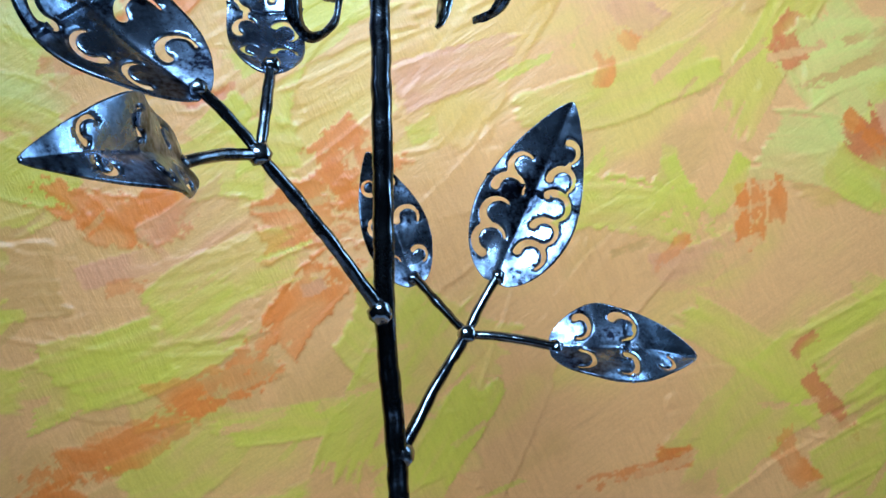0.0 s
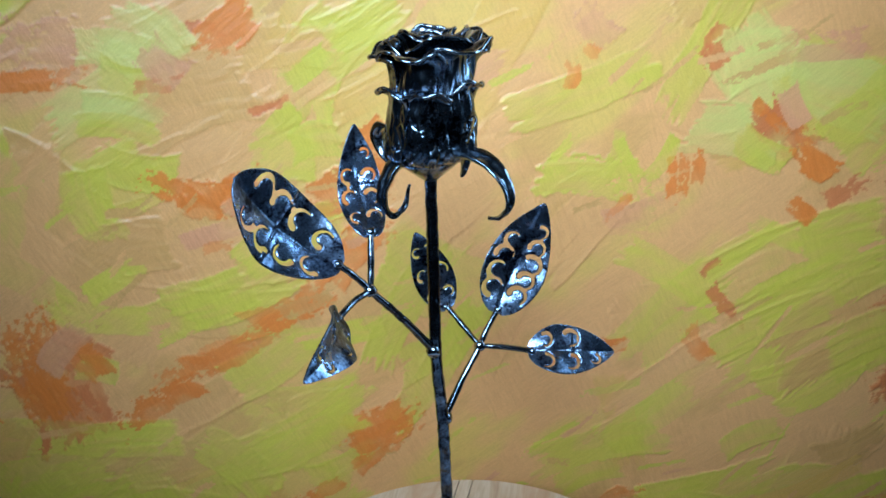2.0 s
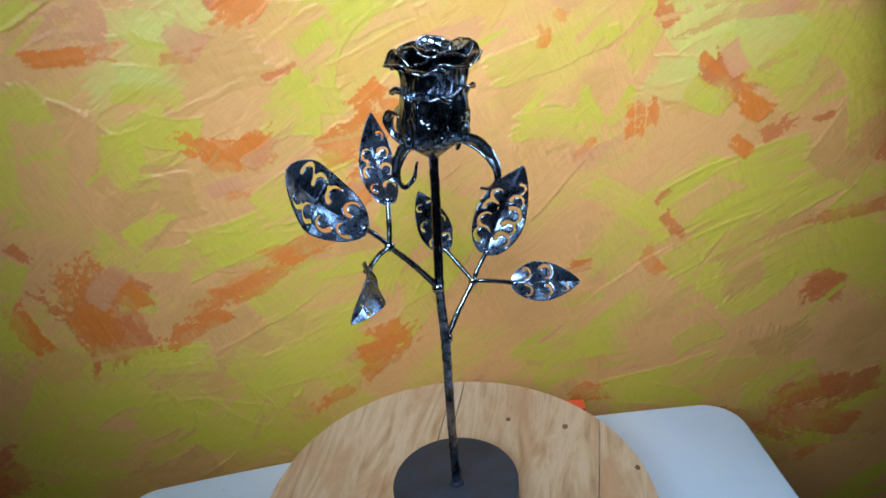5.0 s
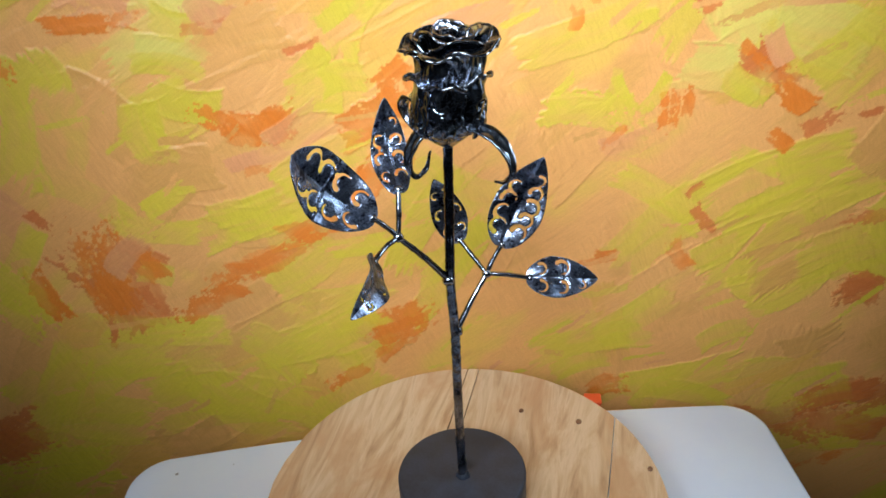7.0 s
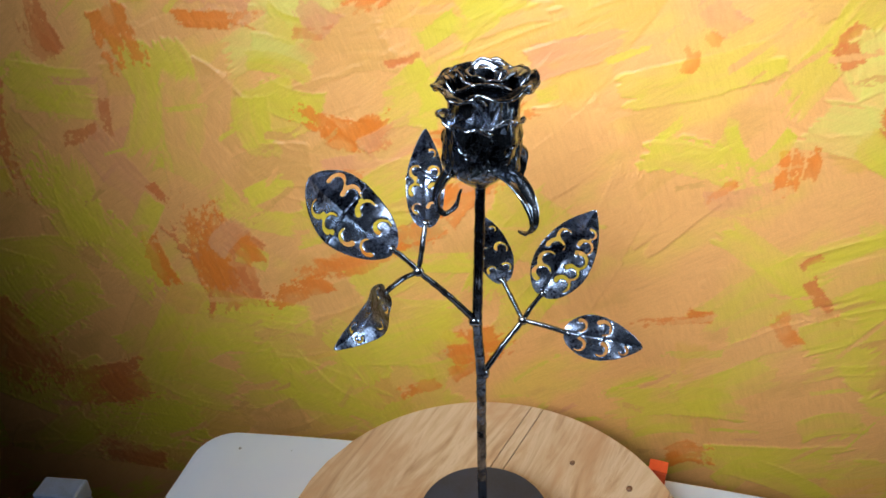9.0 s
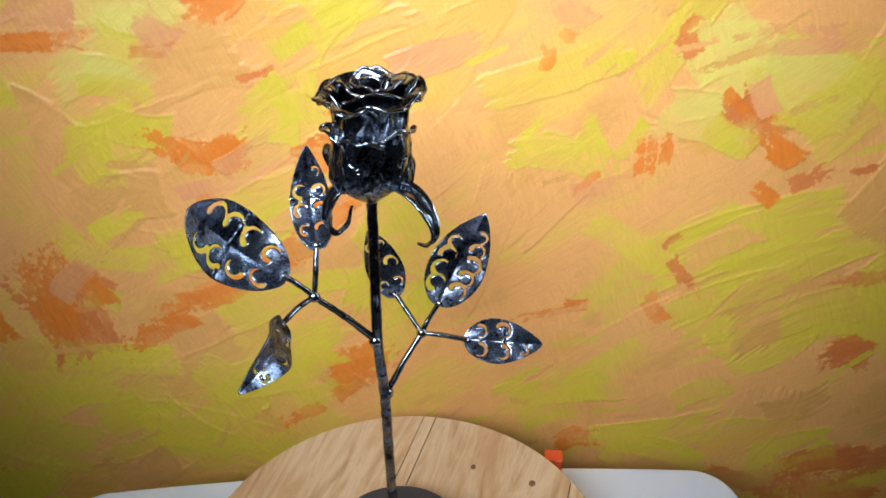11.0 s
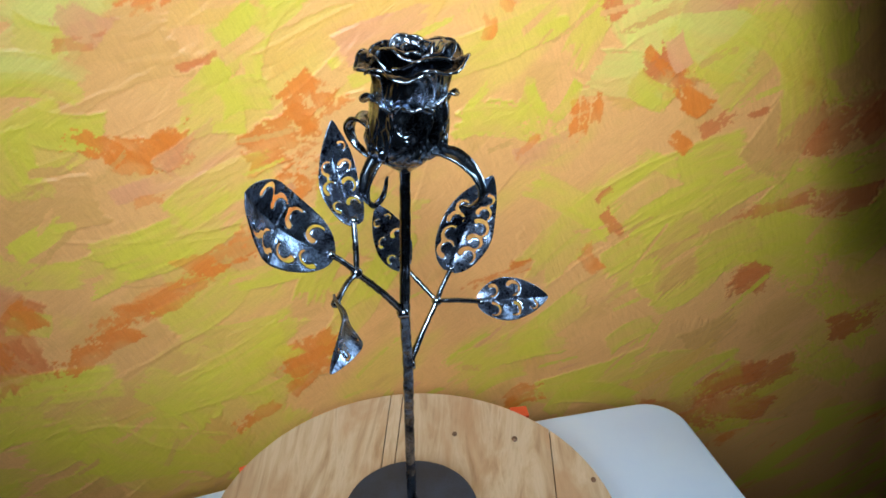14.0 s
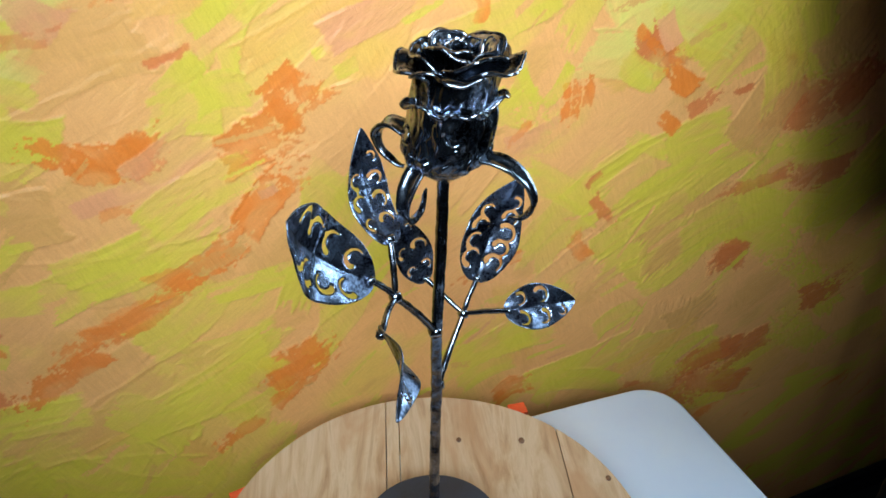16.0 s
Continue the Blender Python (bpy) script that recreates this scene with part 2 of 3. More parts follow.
def curl_distance(x, y, curl):
    """How far (x, y) lies outside a comma-shaped slot: a tapering arc."""
    cx, cy, r, turn, sweep, w = curl
    dx, dy = x - cx, y - cy
    a = math.atan2(dy, dx) - turn
    a = (a + math.pi) % (2 * math.pi) - math.pi
    half = sweep / 2
    if abs(a) <= half:
        t = (a + half) / sweep
        return abs(math.hypot(dx, dy) - r) - w * (0.35 + 0.75 * t)
    e0 = (r * math.cos(turn - half), r * math.sin(turn - half))
    e1 = (r * math.cos(turn + half), r * math.sin(turn + half))
    return min(math.hypot(dx - e0[0], dy - e0[1]) - w * 0.35, math.hypot(dx - e1[0], dy - e1[1]) - w * 1.1)


def thicken(bm, thick):
    """Gives an open sheet a second face and closed edges."""
    bm.normal_update()
    faces, rim = bm.faces[:], [e for e in bm.edges if len(e.link_faces) == 1]
    twin = {v: bm.verts.new(v.co - v.normal * thick) for v in bm.verts[:] if v.link_faces}
    loops = [(e.link_loops[0].vert, e.link_loops[0].link_loop_next.vert) for e in rim]
    for f in faces:
        bm.faces.new([twin[v] for v in reversed(f.verts)])
    for a, b in loops:
        bm.faces.new((b, a, twin[a], twin[b]))


def sheet_bm(flat, solid, nu, nv, curls, thick):
    """A sheet of steel. flat(u, v) gives metres on the uncurved sheet, solid(x, y) its place in space; the curls are cut through."""
    pts = [[flat(i / nu, -1 + 2 * j / nv) for j in range(nv + 1)] for i in range(nu + 1)]
    near = {}
    for i in range(nu + 1):
        for j in range(nv + 1):
            x, y = pts[i][j]
            if not curls:
                near[i, j] = 1.0
                continue
            dist = lambda x, y: min(curl_distance(x, y, c) for c in curls)
            d = dist(x, y)
            edge = i in (0, nu) or j in (0, nv)
            if abs(d) < 0.0011 and not edge:
                h = 1e-5
                gx, gy = (dist(x + h, y) - d) / h, (dist(x, y + h) - d) / h
                g = max(gx * gx + gy * gy, 0.3)
                pts[i][j] = (x - gx * d / g, y - gy * d / g)
                d = 0.0
            near[i, j] = d
    bm = bmesh.new()
    vs = [[bm.verts.new(solid(*pts[i][j])) for j in range(nv + 1)] for i in range(nu + 1)]
    for i in range(nu):
        for j in range(nv):
            corner = [(i, j), (i + 1, j), (i + 1, j + 1), (i, j + 1)]
            if curls and max(near[k] for k in corner) <= 1e-9:
                continue
            if curls and sum(near[k] for k in corner) / 4 < -0.0003:
                continue
            bm.faces.new([vs[a][b] for a, b in corner])
    bmesh.ops.delete(bm, geom=[v for v in bm.verts if not v.link_faces], context='VERTS')
    thicken(bm, thick)
    return bm


# ---- the room ----
wall = tagged(part("wall_north", box_bm(-2.2, 2.2, 0.0, 0.12, 0.0, 2.6), M_WALL, smooth=False), "wall painted in loose yellow, peach and orange brush strokes", "wall", kind="structure")
tagged(part("floor", box_bm(-2.2, 2.2, -2.9, 0.0, -0.1, 0.0), M_FLOOR, smooth=False), "floor with its shadow put into an almost black colour", "floor", kind="structure")
# unseen walls and ceiling, near-black to cut bounce and darken the steel's reflections
tagged(part("wall_south", box_bm(-2.2, 2.2, -3.02, -2.9, 0.0, 2.6), M_ROOM, smooth=False), "unseen near-black wall added to cut bounce light", "wall", kind="structure")
tagged(part("wall_east", box_bm(2.2, 2.32, -3.02, 0.12, 0.0, 2.6), M_ROOM, smooth=False), "unseen near-black wall added to cut bounce light", "wall", kind="structure")
tagged(part("wall_west", box_bm(-2.32, -2.2, -3.02, 0.12, 0.0, 2.6), M_ROOM, smooth=False), "unseen near-black wall added to cut bounce light", "wall", kind="structure")
tagged(part("ceiling", box_bm(-2.32, 2.32, -3.02, 0.12, 2.6, 2.7), M_ROOM, smooth=False), "unseen near-black ceiling added to cut bounce light", "ceiling", kind="structure")
tagged(part("baseboard", box_bm(-2.2, 2.2, -0.016, -0.002, 0.0, 0.075, 0.003), M_BLACK, smooth=False), "black baseboard under the painted wall", "baseboard", kind="structure")

# ---- brush strokes on the wall ----
SOFT = random.Random(7)


DABS = []


# the loose undercoat: broad strokes in the ground colours, slanting up to the right
def undercoat(count):
    for _ in range(count):
        x, z = SOFT.uniform(-1.0, 1.15), SOFT.uniform(0.45, 1.5)
        low = z < 1.02
        kind = SOFT.choices(("yellow", "peach", "gold", "tan", "salmon"), (80, 12, 50, 14, 2) if low else (45 if x > 0.3 else 12, 62, 8, 10, 4))[0]
        DABS.append((kind, x, z, SOFT.uniform(0.08, 0.24), SOFT.uniform(0.03, 0.10), radians(SOFT.gauss(24, 26)), False))


undercoat(190)


def dab(kind, x, z, length, width, angle, dry=False):
    DABS.append((kind, x, z, length, width, radians(angle), dry or kind in ("orange", "red")))


dab("yellow", -0.830, 0.846, 0.140, 0.201, -53, True)
dab("yellow", -0.679, 0.621, 0.258, 0.104, 4, True)
dab("yellow", 0.691, 0.894, 0.198, 0.129, -30, True)
dab("yellow", -0.632, 0.987, 0.210, 0.098, -50, True)
dab("yellow", 0.830, 0.728, 0.243, 0.066, -45, True)
dab("yellow", -0.711, 1.057, 0.170, 0.083, -67, True)
dab("yellow", 0.833, 0.613, 0.198, 0.069, -34, True)
dab("yellow", 0.711, 1.015, 0.182, 0.073, -3, True)
dab("yellow", 0.703, 1.197, 0.139, 0.078, -61, True)
dab("yellow", -0.678, 1.236, 0.104, 0.071, -37, True)
dab("yellow", 0.646, 0.535, 0.119, 0.055, -7, True)
dab("yellow", 0.810, 1.016, 0.081, 0.042, 11)
dab("red", -0.908, 0.753, 0.197, 0.183, -64, True)
dab("red", -0.779, 1.176, 0.216, 0.098, -98, True)
dab("red", -0.744, 0.698, 0.215, 0.094, 14, True)
dab("red", 0.870, 0.426, 0.259, 0.075, -23, True)
dab("red", 0.704, 1.115, 0.180, 0.091, 4, True)
dab("red", -0.728, 0.514, 0.141, 0.101, -13, True)
dab("red", 0.648, 0.572, 0.194, 0.062, -21)
dab("red", 0.649, 1.152, 0.167, 0.060, -66, True)
dab("red", 0.872, 0.711, 0.125, 0.073, 14, True)
dab("red", 0.634, 0.628, 0.154, 0.058, 8, True)
dab("red", 0.706, 0.624, 0.126, 0.064, 21)
dab("red", 0.770, 0.971, 0.126, 0.053, -3, True)
dab("red", 0.796, 1.106, 0.093, 0.069, 50)
dab("red", -0.700, 0.694, 0.073, 0.080, -52, True)
dab("red", 0.627, 0.837, 0.074, 0.057, -2)
dab("red", 0.627, 0.843, 0.071, 0.055, -23, True)
dab("red", -0.642, 1.320, 0.076, 0.036, -80, True)
dab("red", -0.207, 1.366, 0.057, 0.016, -7)
dab("salmon", -0.383, 1.354, 0.096, 0.084, -2, True)
dab("orange", -0.193, 1.366, 0.079, 0.046, 30, True)
dab("pale", -0.277, 1.353, 0.084, 0.095, -43)
dab("yellow", -0.047, 1.360, 0.091, 0.056, 23)
dab("salmon", 0.208, 1.343, 0.056, 0.040, -51, True)
dab("red", 0.340, 1.306, 0.049, 0.032, 62)
dab("pale", 0.389, 1.283, 0.109, 0.087, -53)
dab("salmon", 0.464, 1.299, 0.107, 0.045, -2, True)
dab("tan", -0.248, 1.279, 0.166, 0.088, 20)
dab("yellow", -0.345, 1.205, 0.125, 0.085, 25)
dab("tan", -0.423, 1.209, 0.117, 0.087, -45)
dab("red", -0.473, 0.961, 0.168, 0.114, -72, True)
dab("red", -0.423, 1.015, 0.079, 0.059, -49, True)
dab("yellow", -0.405, 0.982, 0.047, 0.034, -20)
dab("tan", -0.297, 0.921, 0.103, 0.051, 23)
dab("orange", -0.080, 0.869, 0.090, 0.050, 15, True)
dab("yellow", -0.204, 0.832, 0.175, 0.069, 3)
dab("yellow", -0.456, 0.834, 0.193, 0.083, 5)
dab("pale", 0.370, 1.201, 0.113, 0.063, -18)
dab("yellow", 0.492, 1.257, 0.147, 0.100, -22)
dab("tan", 0.527, 0.921, 0.176, 0.122, 25)
dab("yellow", 0.468, 1.039, 0.214, 0.096, 15)
dab("red", 0.427, 1.206, 0.088, 0.049, -41, True)
dab("yellow", -0.514, 1.214, 0.180, 0.111, -99)
dab("yellow", -0.464, 1.100, 0.131, 0.044, -39)
dab("yellow", -0.383, 1.057, 0.116, 0.040, -15)
dab("yellow", -0.368, 1.177, 0.064, 0.038, -48)
dab("pale", -0.336, 1.305, 0.121, 0.055, 25)
dab("pale", -0.311, 1.280, 0.089, 0.039, -20)
dab("peach", -0.447, 1.166, 0.187, 0.100, -99)
dab("yellow", -0.670, 1.065, 0.140, 0.076, -89)
dab("yellow", -0.660, 1.231, 0.125, 0.072, -5)
dab("yellow", -0.803, 0.923, 0.210, 0.101, 11)
dab("yellow", -0.819, 1.104, 0.083, 0.072, -81)
dab("orange", -0.536, 1.306, 0.083, 0.070, -73)
dab("red", -0.653, 1.305, 0.065, 0.043, -65)
dab("orange", -0.395, 1.329, 0.111, 0.026, -0, True)
dab("orange", -0.469, 0.990, 0.157, 0.075, -86, True)
dab("orange", -0.415, 0.996, 0.064, 0.042, -57, True)
dab("orange", -0.559, 0.965, 0.096, 0.037, -76, True)
dab("red", -0.585, 1.191, 0.059, 0.018, -94, True)
dab("red", -0.633, 1.165, 0.065, 0.026, 16, True)
dab("salmon", -0.585, 1.111, 0.124, 0.061, -54)
dab("red", -0.537, 1.080, 0.034, 0.021, -59)
dab("yellow", -0.570, 1.035, 0.089, 0.037, -128)
dab("salmon", -0.435, 1.015, 0.080, 0.035, 44)
dab("orange", -0.278, 0.978, 0.127, 0.032, 23)
dab("orange", -0.196, 1.013, 0.058, 0.029, 30)
dab("pale", -0.306, 1.351, 0.076, 0.037, -10)
dab("yellow", -0.303, 1.326, 0.048, 0.040, -24)
dab("salmon", -0.256, 1.338, 0.052, 0.042, 135)
dab("red", -0.269, 1.314, 0.052, 0.017, 2, True)
dab("yellow", -0.321, 1.268, 0.083, 0.027, -12)
dab("yellow", -0.303, 1.226, 0.079, 0.044, -14)
dab("yellow", -0.357, 1.189, 0.087, 0.054, -81)
dab("tan", -0.349, 1.123, 0.123, 0.064, 12)
dab("yellow", -0.148, 1.260, 0.057, 0.032, 41)
dab("yellow", -0.151, 1.216, 0.073, 0.054, 1)
dab("yellow", -0.113, 1.235, 0.060, 0.046, 7)
dab("yellow", -0.109, 1.320, 0.063, 0.026, 35)
dab("yellow", -0.064, 1.324, 0.056, 0.021, 32)
dab("red", -0.157, 1.282, 0.044, 0.011, 13, True)
dab("yellow", -0.363, 1.094, 0.072, 0.030, 25)
dab("orange", -0.276, 1.195, 0.065, 0.033, -36, True)
dab("orange", -0.224, 1.192, 0.092, 0.052, 0, True)
dab("orange", -0.201, 1.187, 0.053, 0.039, -74)
dab("salmon", -0.174, 1.177, 0.085, 0.047, 32)
dab("salmon", -0.239, 1.142, 0.081, 0.023, 12)
dab("orange", -0.237, 1.125, 0.036, 0.014, 3)
dab("orange", -0.079, 1.171, 0.096, 0.061, 9)
dab("orange", -0.036, 1.216, 0.076, 0.052, 38, True)
dab("orange", -0.052, 1.237, 0.059, 0.032, 40, True)
dab("orange", -0.082, 1.103, 0.101, 0.048, 46)
dab("yellow", -0.273, 1.053, 0.140, 0.059, 20)
dab("yellow", -0.220, 1.080, 0.174, 0.070, 21)
dab("yellow", -0.151, 1.121, 0.149, 0.054, 23)
dab("orange", -0.165, 1.044, 0.118, 0.044, 23, True)
dab("tan", -0.147, 1.043, 0.074, 0.023, 16, True)
dab("salmon", -0.080, 1.118, 0.022, 0.012, 21)
dab("yellow", -0.115, 1.002, 0.123, 0.033, 4)
dab("yellow", -0.007, 1.266, 0.014, 0.013, 25)
dab("yellow", 0.021, 1.245, 0.025, 0.017, 18)
dab("yellow", 0.204, 1.162, 0.150, 0.053, -12, True)
dab("yellow", 0.226, 1.197, 0.054, 0.015, 73)
dab("yellow", 0.245, 1.190, 0.053, 0.015, -59)
dab("salmon", 0.263, 1.126, 0.097, 0.036, 17)
dab("orange", 0.296, 1.159, 0.062, 0.016, 90, True)
dab("orange", 0.311, 1.159, 0.062, 0.015, 91, True)
dab("orange", 0.326, 1.172, 0.046, 0.018, 91)
dab("yellow", 0.283, 1.187, 0.059, 0.019, 57)
dab("orange", 0.232, 1.132, 0.041, 0.014, 38, True)
dab("pale", 0.394, 1.288, 0.081, 0.064, 11)
dab("pale", 0.488, 1.245, 0.141, 0.078, -21)
dab("yellow", 0.546, 1.222, 0.140, 0.100, 44)
dab("yellow", 0.406, 1.185, 0.069, 0.037, -31)
dab("orange", 0.407, 1.226, 0.054, 0.020, -39, True)
dab("orange", 0.465, 1.175, 0.080, 0.036, -44, True)
dab("red", 0.511, 1.126, 0.054, 0.028, 27, True)
dab("orange", 0.457, 1.106, 0.052, 0.027, -44, True)
dab("red", 0.340, 1.299, 0.030, 0.025, -62)
dab("salmon", 0.474, 1.292, 0.080, 0.019, -2)
dab("salmon", 0.437, 1.234, 0.051, 0.027, -63)
dab("yellow", 0.307, 1.024, 0.164, 0.040, -38)
dab("peach", 0.416, 1.034, 0.115, 0.050, 28)
dab("yellow", 0.390, 1.058, 0.103, 0.022, 34)
dab("yellow", 0.432, 1.076, 0.085, 0.029, -28)
dab("red", 0.371, 0.992, 0.068, 0.021, -51, True)
dab("red", 0.350, 1.039, 0.030, 0.013, 40)
dab("yellow", 0.467, 0.996, 0.133, 0.056, 28)
dab("yellow", 0.445, 0.948, 0.175, 0.049, 19)
dab("yellow", 0.570, 1.006, 0.141, 0.058, 26)
dab("yellow", 0.624, 0.909, 0.222, 0.092, 11)
dab("yellow", 0.761, 1.025, 0.114, 0.033, 3)
dab("tan", 0.634, 1.097, 0.130, 0.101, 57)
dab("yellow", 0.627, 1.198, 0.186, 0.134, -60)
dab("tan", 0.741, 1.185, 0.100, 0.090, 41)
dab("orange", 0.341, 0.937, 0.057, 0.027, -58, True)
dab("orange", 0.230, 0.948, 0.032, 0.021, -3)
dab("orange", 0.176, 1.290, 0.031, 0.019, 82, True)
dab("orange", 0.202, 1.315, 0.020, 0.017, -35)
dab("red", 0.573, 1.133, 0.050, 0.013, 10, True)
dab("red", 0.641, 0.974, 0.137, 0.027, 7, True)
dab("tan", -0.323, 0.861, 0.200, 0.064, 19)
dab("yellow", -0.152, 0.918, 0.125, 0.054, 4)
dab("yellow", -0.168, 0.864, 0.154, 0.072, 26)
dab("yellow", -0.265, 0.819, 0.122, 0.061, -50)
dab("yellow", -0.389, 0.880, 0.127, 0.055, -3)
dab("yellow", 0.277, 0.836, 0.134, 0.058, 32)
dab("yellow", 0.213, 0.786, 0.181, 0.059, 8)
dab("yellow", 0.359, 0.702, 0.187, 0.064, 8)
dab("yellow", 0.584, 0.634, 0.145, 0.095, 17)
dab("yellow", 0.200, 0.744, 0.094, 0.042, 15)
dab("yellow", 0.389, 0.655, 0.149, 0.044, -24)
dab("yellow", -0.311, 0.725, 0.164, 0.088, -35)
dab("yellow", -0.435, 0.783, 0.095, 0.068, 24)
dab("orange", -0.070, 0.856, 0.103, 0.041, 20, True)
dab("orange", -0.086, 0.818, 0.078, 0.033, 37)
dab("orange", -0.253, 0.987, 0.091, 0.039, 21, True)
dab("orange", -0.335, 0.928, 0.125, 0.040, 26, True)
dab("red", -0.428, 0.945, 0.049, 0.039, -79)
dab("orange", 0.244, 0.693, 0.068, 0.048, 12, True)
dab("red", 0.615, 0.622, 0.143, 0.060, 17, True)
dab("red", 0.542, 0.572, 0.233, 0.043, -27, True)
dab("orange", -0.166, 0.764, 0.081, 0.027, 26, True)
dab("orange", 0.198, 0.934, 0.098, 0.014, 11)
dab("orange", 0.233, 0.944, 0.034, 0.020, 10)
dab("tan", 0.455, 0.605, 0.226, 0.046, -0)


# thin scrapes of the knife over the strokes
def scrapes(count):
    for _ in range(count):
        kind = SOFT.choices(("yellow", "peach", "tan", "salmon"), (26, 46, 18, 10))[0]
        DABS.append((kind, SOFT.uniform(-0.95, 1.0), SOFT.uniform(0.5, 1.45), SOFT.uniform(0.03, 0.10), SOFT.uniform(0.004, 0.014), radians(SOFT.gauss(28, 18)), True))


scrapes(240)

LATTICE = np.random.RandomState(5).rand(256, 256)


def value_noise(x, y, octaves=3):
    """Smooth noise, 0 to 1, on arrays of places."""
    total, weight, w = 0.0, 0.0, 1.0
    for _ in range(octaves):
        ix, iy = np.floor(x).astype(int), np.floor(y).astype(int)
        fx, fy = x - ix, y - iy
        fx, fy = fx * fx * (3 - 2 * fx), fy * fy * (3 - 2 * fy)
        g = lambda i, j: LATTICE[(ix + i) & 255, (iy + j) & 255]
        total = total + w * ((g(0, 0) * (1 - fx) + g(1, 0) * fx) * (1 - fy) + (g(0, 1) * (1 - fx) + g(1, 1) * fx) * fy)
        weight += w
        w *= 0.6
        x, y = x * 2.03 + 17.3, y * 2.03 + 9.1
    return total / weight


def paint_coat(x0, x1, z0, z1, step):
    """The coat of paint: every stroke is brushed over the earlier ones, colour and thickness together."""
    nx, nz = int((x1 - x0) / step) + 1, int((z1 - z0) / step) + 1
    gx, gz = np.meshgrid(x0 + np.arange(nx) * step, z0 + np.arange(nz) * step)
    soft = lambda e0, e1, v: (lambda t: t * t * (3 - 2 * t))(np.clip((v - e0) / (e1 - e0), 0, 1))
    lerp = lambda c0, c1, f: c0 + (c1 - c0) * f[..., None]
    tone = {k: np.array(c) for k, c in PAINT.items()}
    ra, rb = gx * 0.87 + gz * 0.5, gz * 0.87 - gx * 0.5
    colour = lerp(np.broadcast_to(tone["peach"], (nz, nx, 3)), tone["yellow"], 0.4 * soft(0.52, 0.72, value_noise(ra * 5, rb * 10, 4)))
    colour = lerp(colour, tone["tan"], 0.7 * soft(0.55, 0.72, value_noise(ra * 7 + 40, rb * 13 + 7, 4)))
    thick = np.zeros((nz, nx))
    for order, (kind, x, z, length, width, angle, dry) in enumerate(DABS):
        rnd = random.Random(order)
        if dry:
            length, width = length * 0.92, width * 0.88
        reach = 0.62 * math.hypot(length, width)
        i0, i1 = max(0, int((x - reach - x0) / step)), min(nx, int((x + reach - x0) / step) + 1)
        j0, j1 = max(0, int((z - reach - z0) / step)), min(nz, int((z + reach - z0) / step) + 1)
        bend, flip, fade = rnd.uniform(-0.16, 0.16) * min(length, 1.6 * width), rnd.choice((-1, 1)), rnd.uniform(0.2, 1.0)
        opaque, crisp = rnd.uniform(0.8, 0.97) if dry else rnd.uniform(0.72, 0.97), rnd.choice((0.06, 0.12, 0.4))
        if i1 <= i0 or j1 <= j0:
            continue
        dx, dz = gx[j0:j1, i0:i1] - x, gz[j0:j1, i0:i1] - z
        a, b = dx * math.cos(angle) + dz * math.sin(angle), dz * math.cos(angle) - dx * math.sin(angle)
        u = np.clip(2 * a / length, -1.4, 1.4)
        b = b - bend * (1 - u * u)
        v = np.clip(2 * b / width, -1.6, 1.6)
        oa, ob = 3.7 * order, 1.9 * order
        wob = value_noise(a / 0.045 + oa, b / 0.030 + ob, 4)
        streak = value_noise(a / 0.085 + oa, b / 0.0055 + ob, 3)
        grit = value_noise(a / 0.0075 + oa, b / 0.0052 + ob, 3)
        run_out = np.clip((u * flip + 0.6) / 1.6, 0, 1.3)
        e = np.maximum(np.abs(u) ** 3.0, np.abs(v) ** 3.4)
        cover = (1 - e) * 1.5 + (wob - 0.5) * 1.9 + (streak - 0.5) * (0.9 + 1.5 * run_out) + (grit - 0.5) * ((2.3 + 5.2 * run_out) if dry else 0.5) - fade * run_out * (0.75 if dry else 0.4) + 0.05
        edge = 0.28 if dry else np.where(v * flip > 0, crisp, crisp + 0.25)
        cloud = value_noise(a / 0.06 + ob, b / 0.03 + oa, 3)
        alpha = opaque * (0.55 + 0.45 * soft(0.30, 0.55, cloud)) * soft(0.0, edge, cover) * (1 - (0.2 if dry else 0.4) * fade * np.clip(run_out, 0, 1) ** 1.5)
        base = tone[kind]
        near = tone["peach"] if kind not in ("orange", "red") else np.array((0.76, 0.27, 0.05))
        c = lerp(np.broadcast_to(base, a.shape + (3,)), near, (0.22 if dry else 0.36) * soft(0.45, 0.75, 0.5 * streak + 0.5 * wob))
        c = c * rnd.uniform(0.93, 1.0)
        colour[j0:j1, i0:i1] = lerp(colour[j0:j1, i0:i1], c, alpha)
        ridge = 0.0016 * min(1.0, width / 0.05) * (0.5 + 0.5 * soft(0.5, 0.95, e) + 0.8 * (streak - 0.5))
        thick[j0:j1, i0:i1] = thick[j0:j1, i0:i1] * (1 - 0.5 * alpha) + alpha * ridge
    me = bpy.data.meshes.new("paint_coat")
    verts = np.stack([gx, -0.0012 - thick, gz], -1).reshape(-1, 3)
    k = (np.arange(nz - 1)[:, None] * nx + np.arange(nx - 1)[None]).ravel()
    faces = np.stack([k, k + 1, k + nx + 1, k + nx], -1)
    me.vertices.add(len(verts))
    me.vertices.foreach_set("co", verts.ravel())
    me.loops.add(faces.size)
    me.loops.foreach_set("vertex_index", faces.ravel())
    me.polygons.add(len(faces))
    me.polygons.foreach_set("loop_start", np.arange(0, faces.size, 4))
    me.polygons.foreach_set("use_smooth", np.ones(len(faces), bool))
    me.update(calc_edges=True)
    layer = me.attributes.new("paint", 'FLOAT_COLOR', 'POINT')
    layer.data.foreach_set("color", np.concatenate([colour, np.ones((nz, nx, 1))], -1).ravel())
    me.validate()
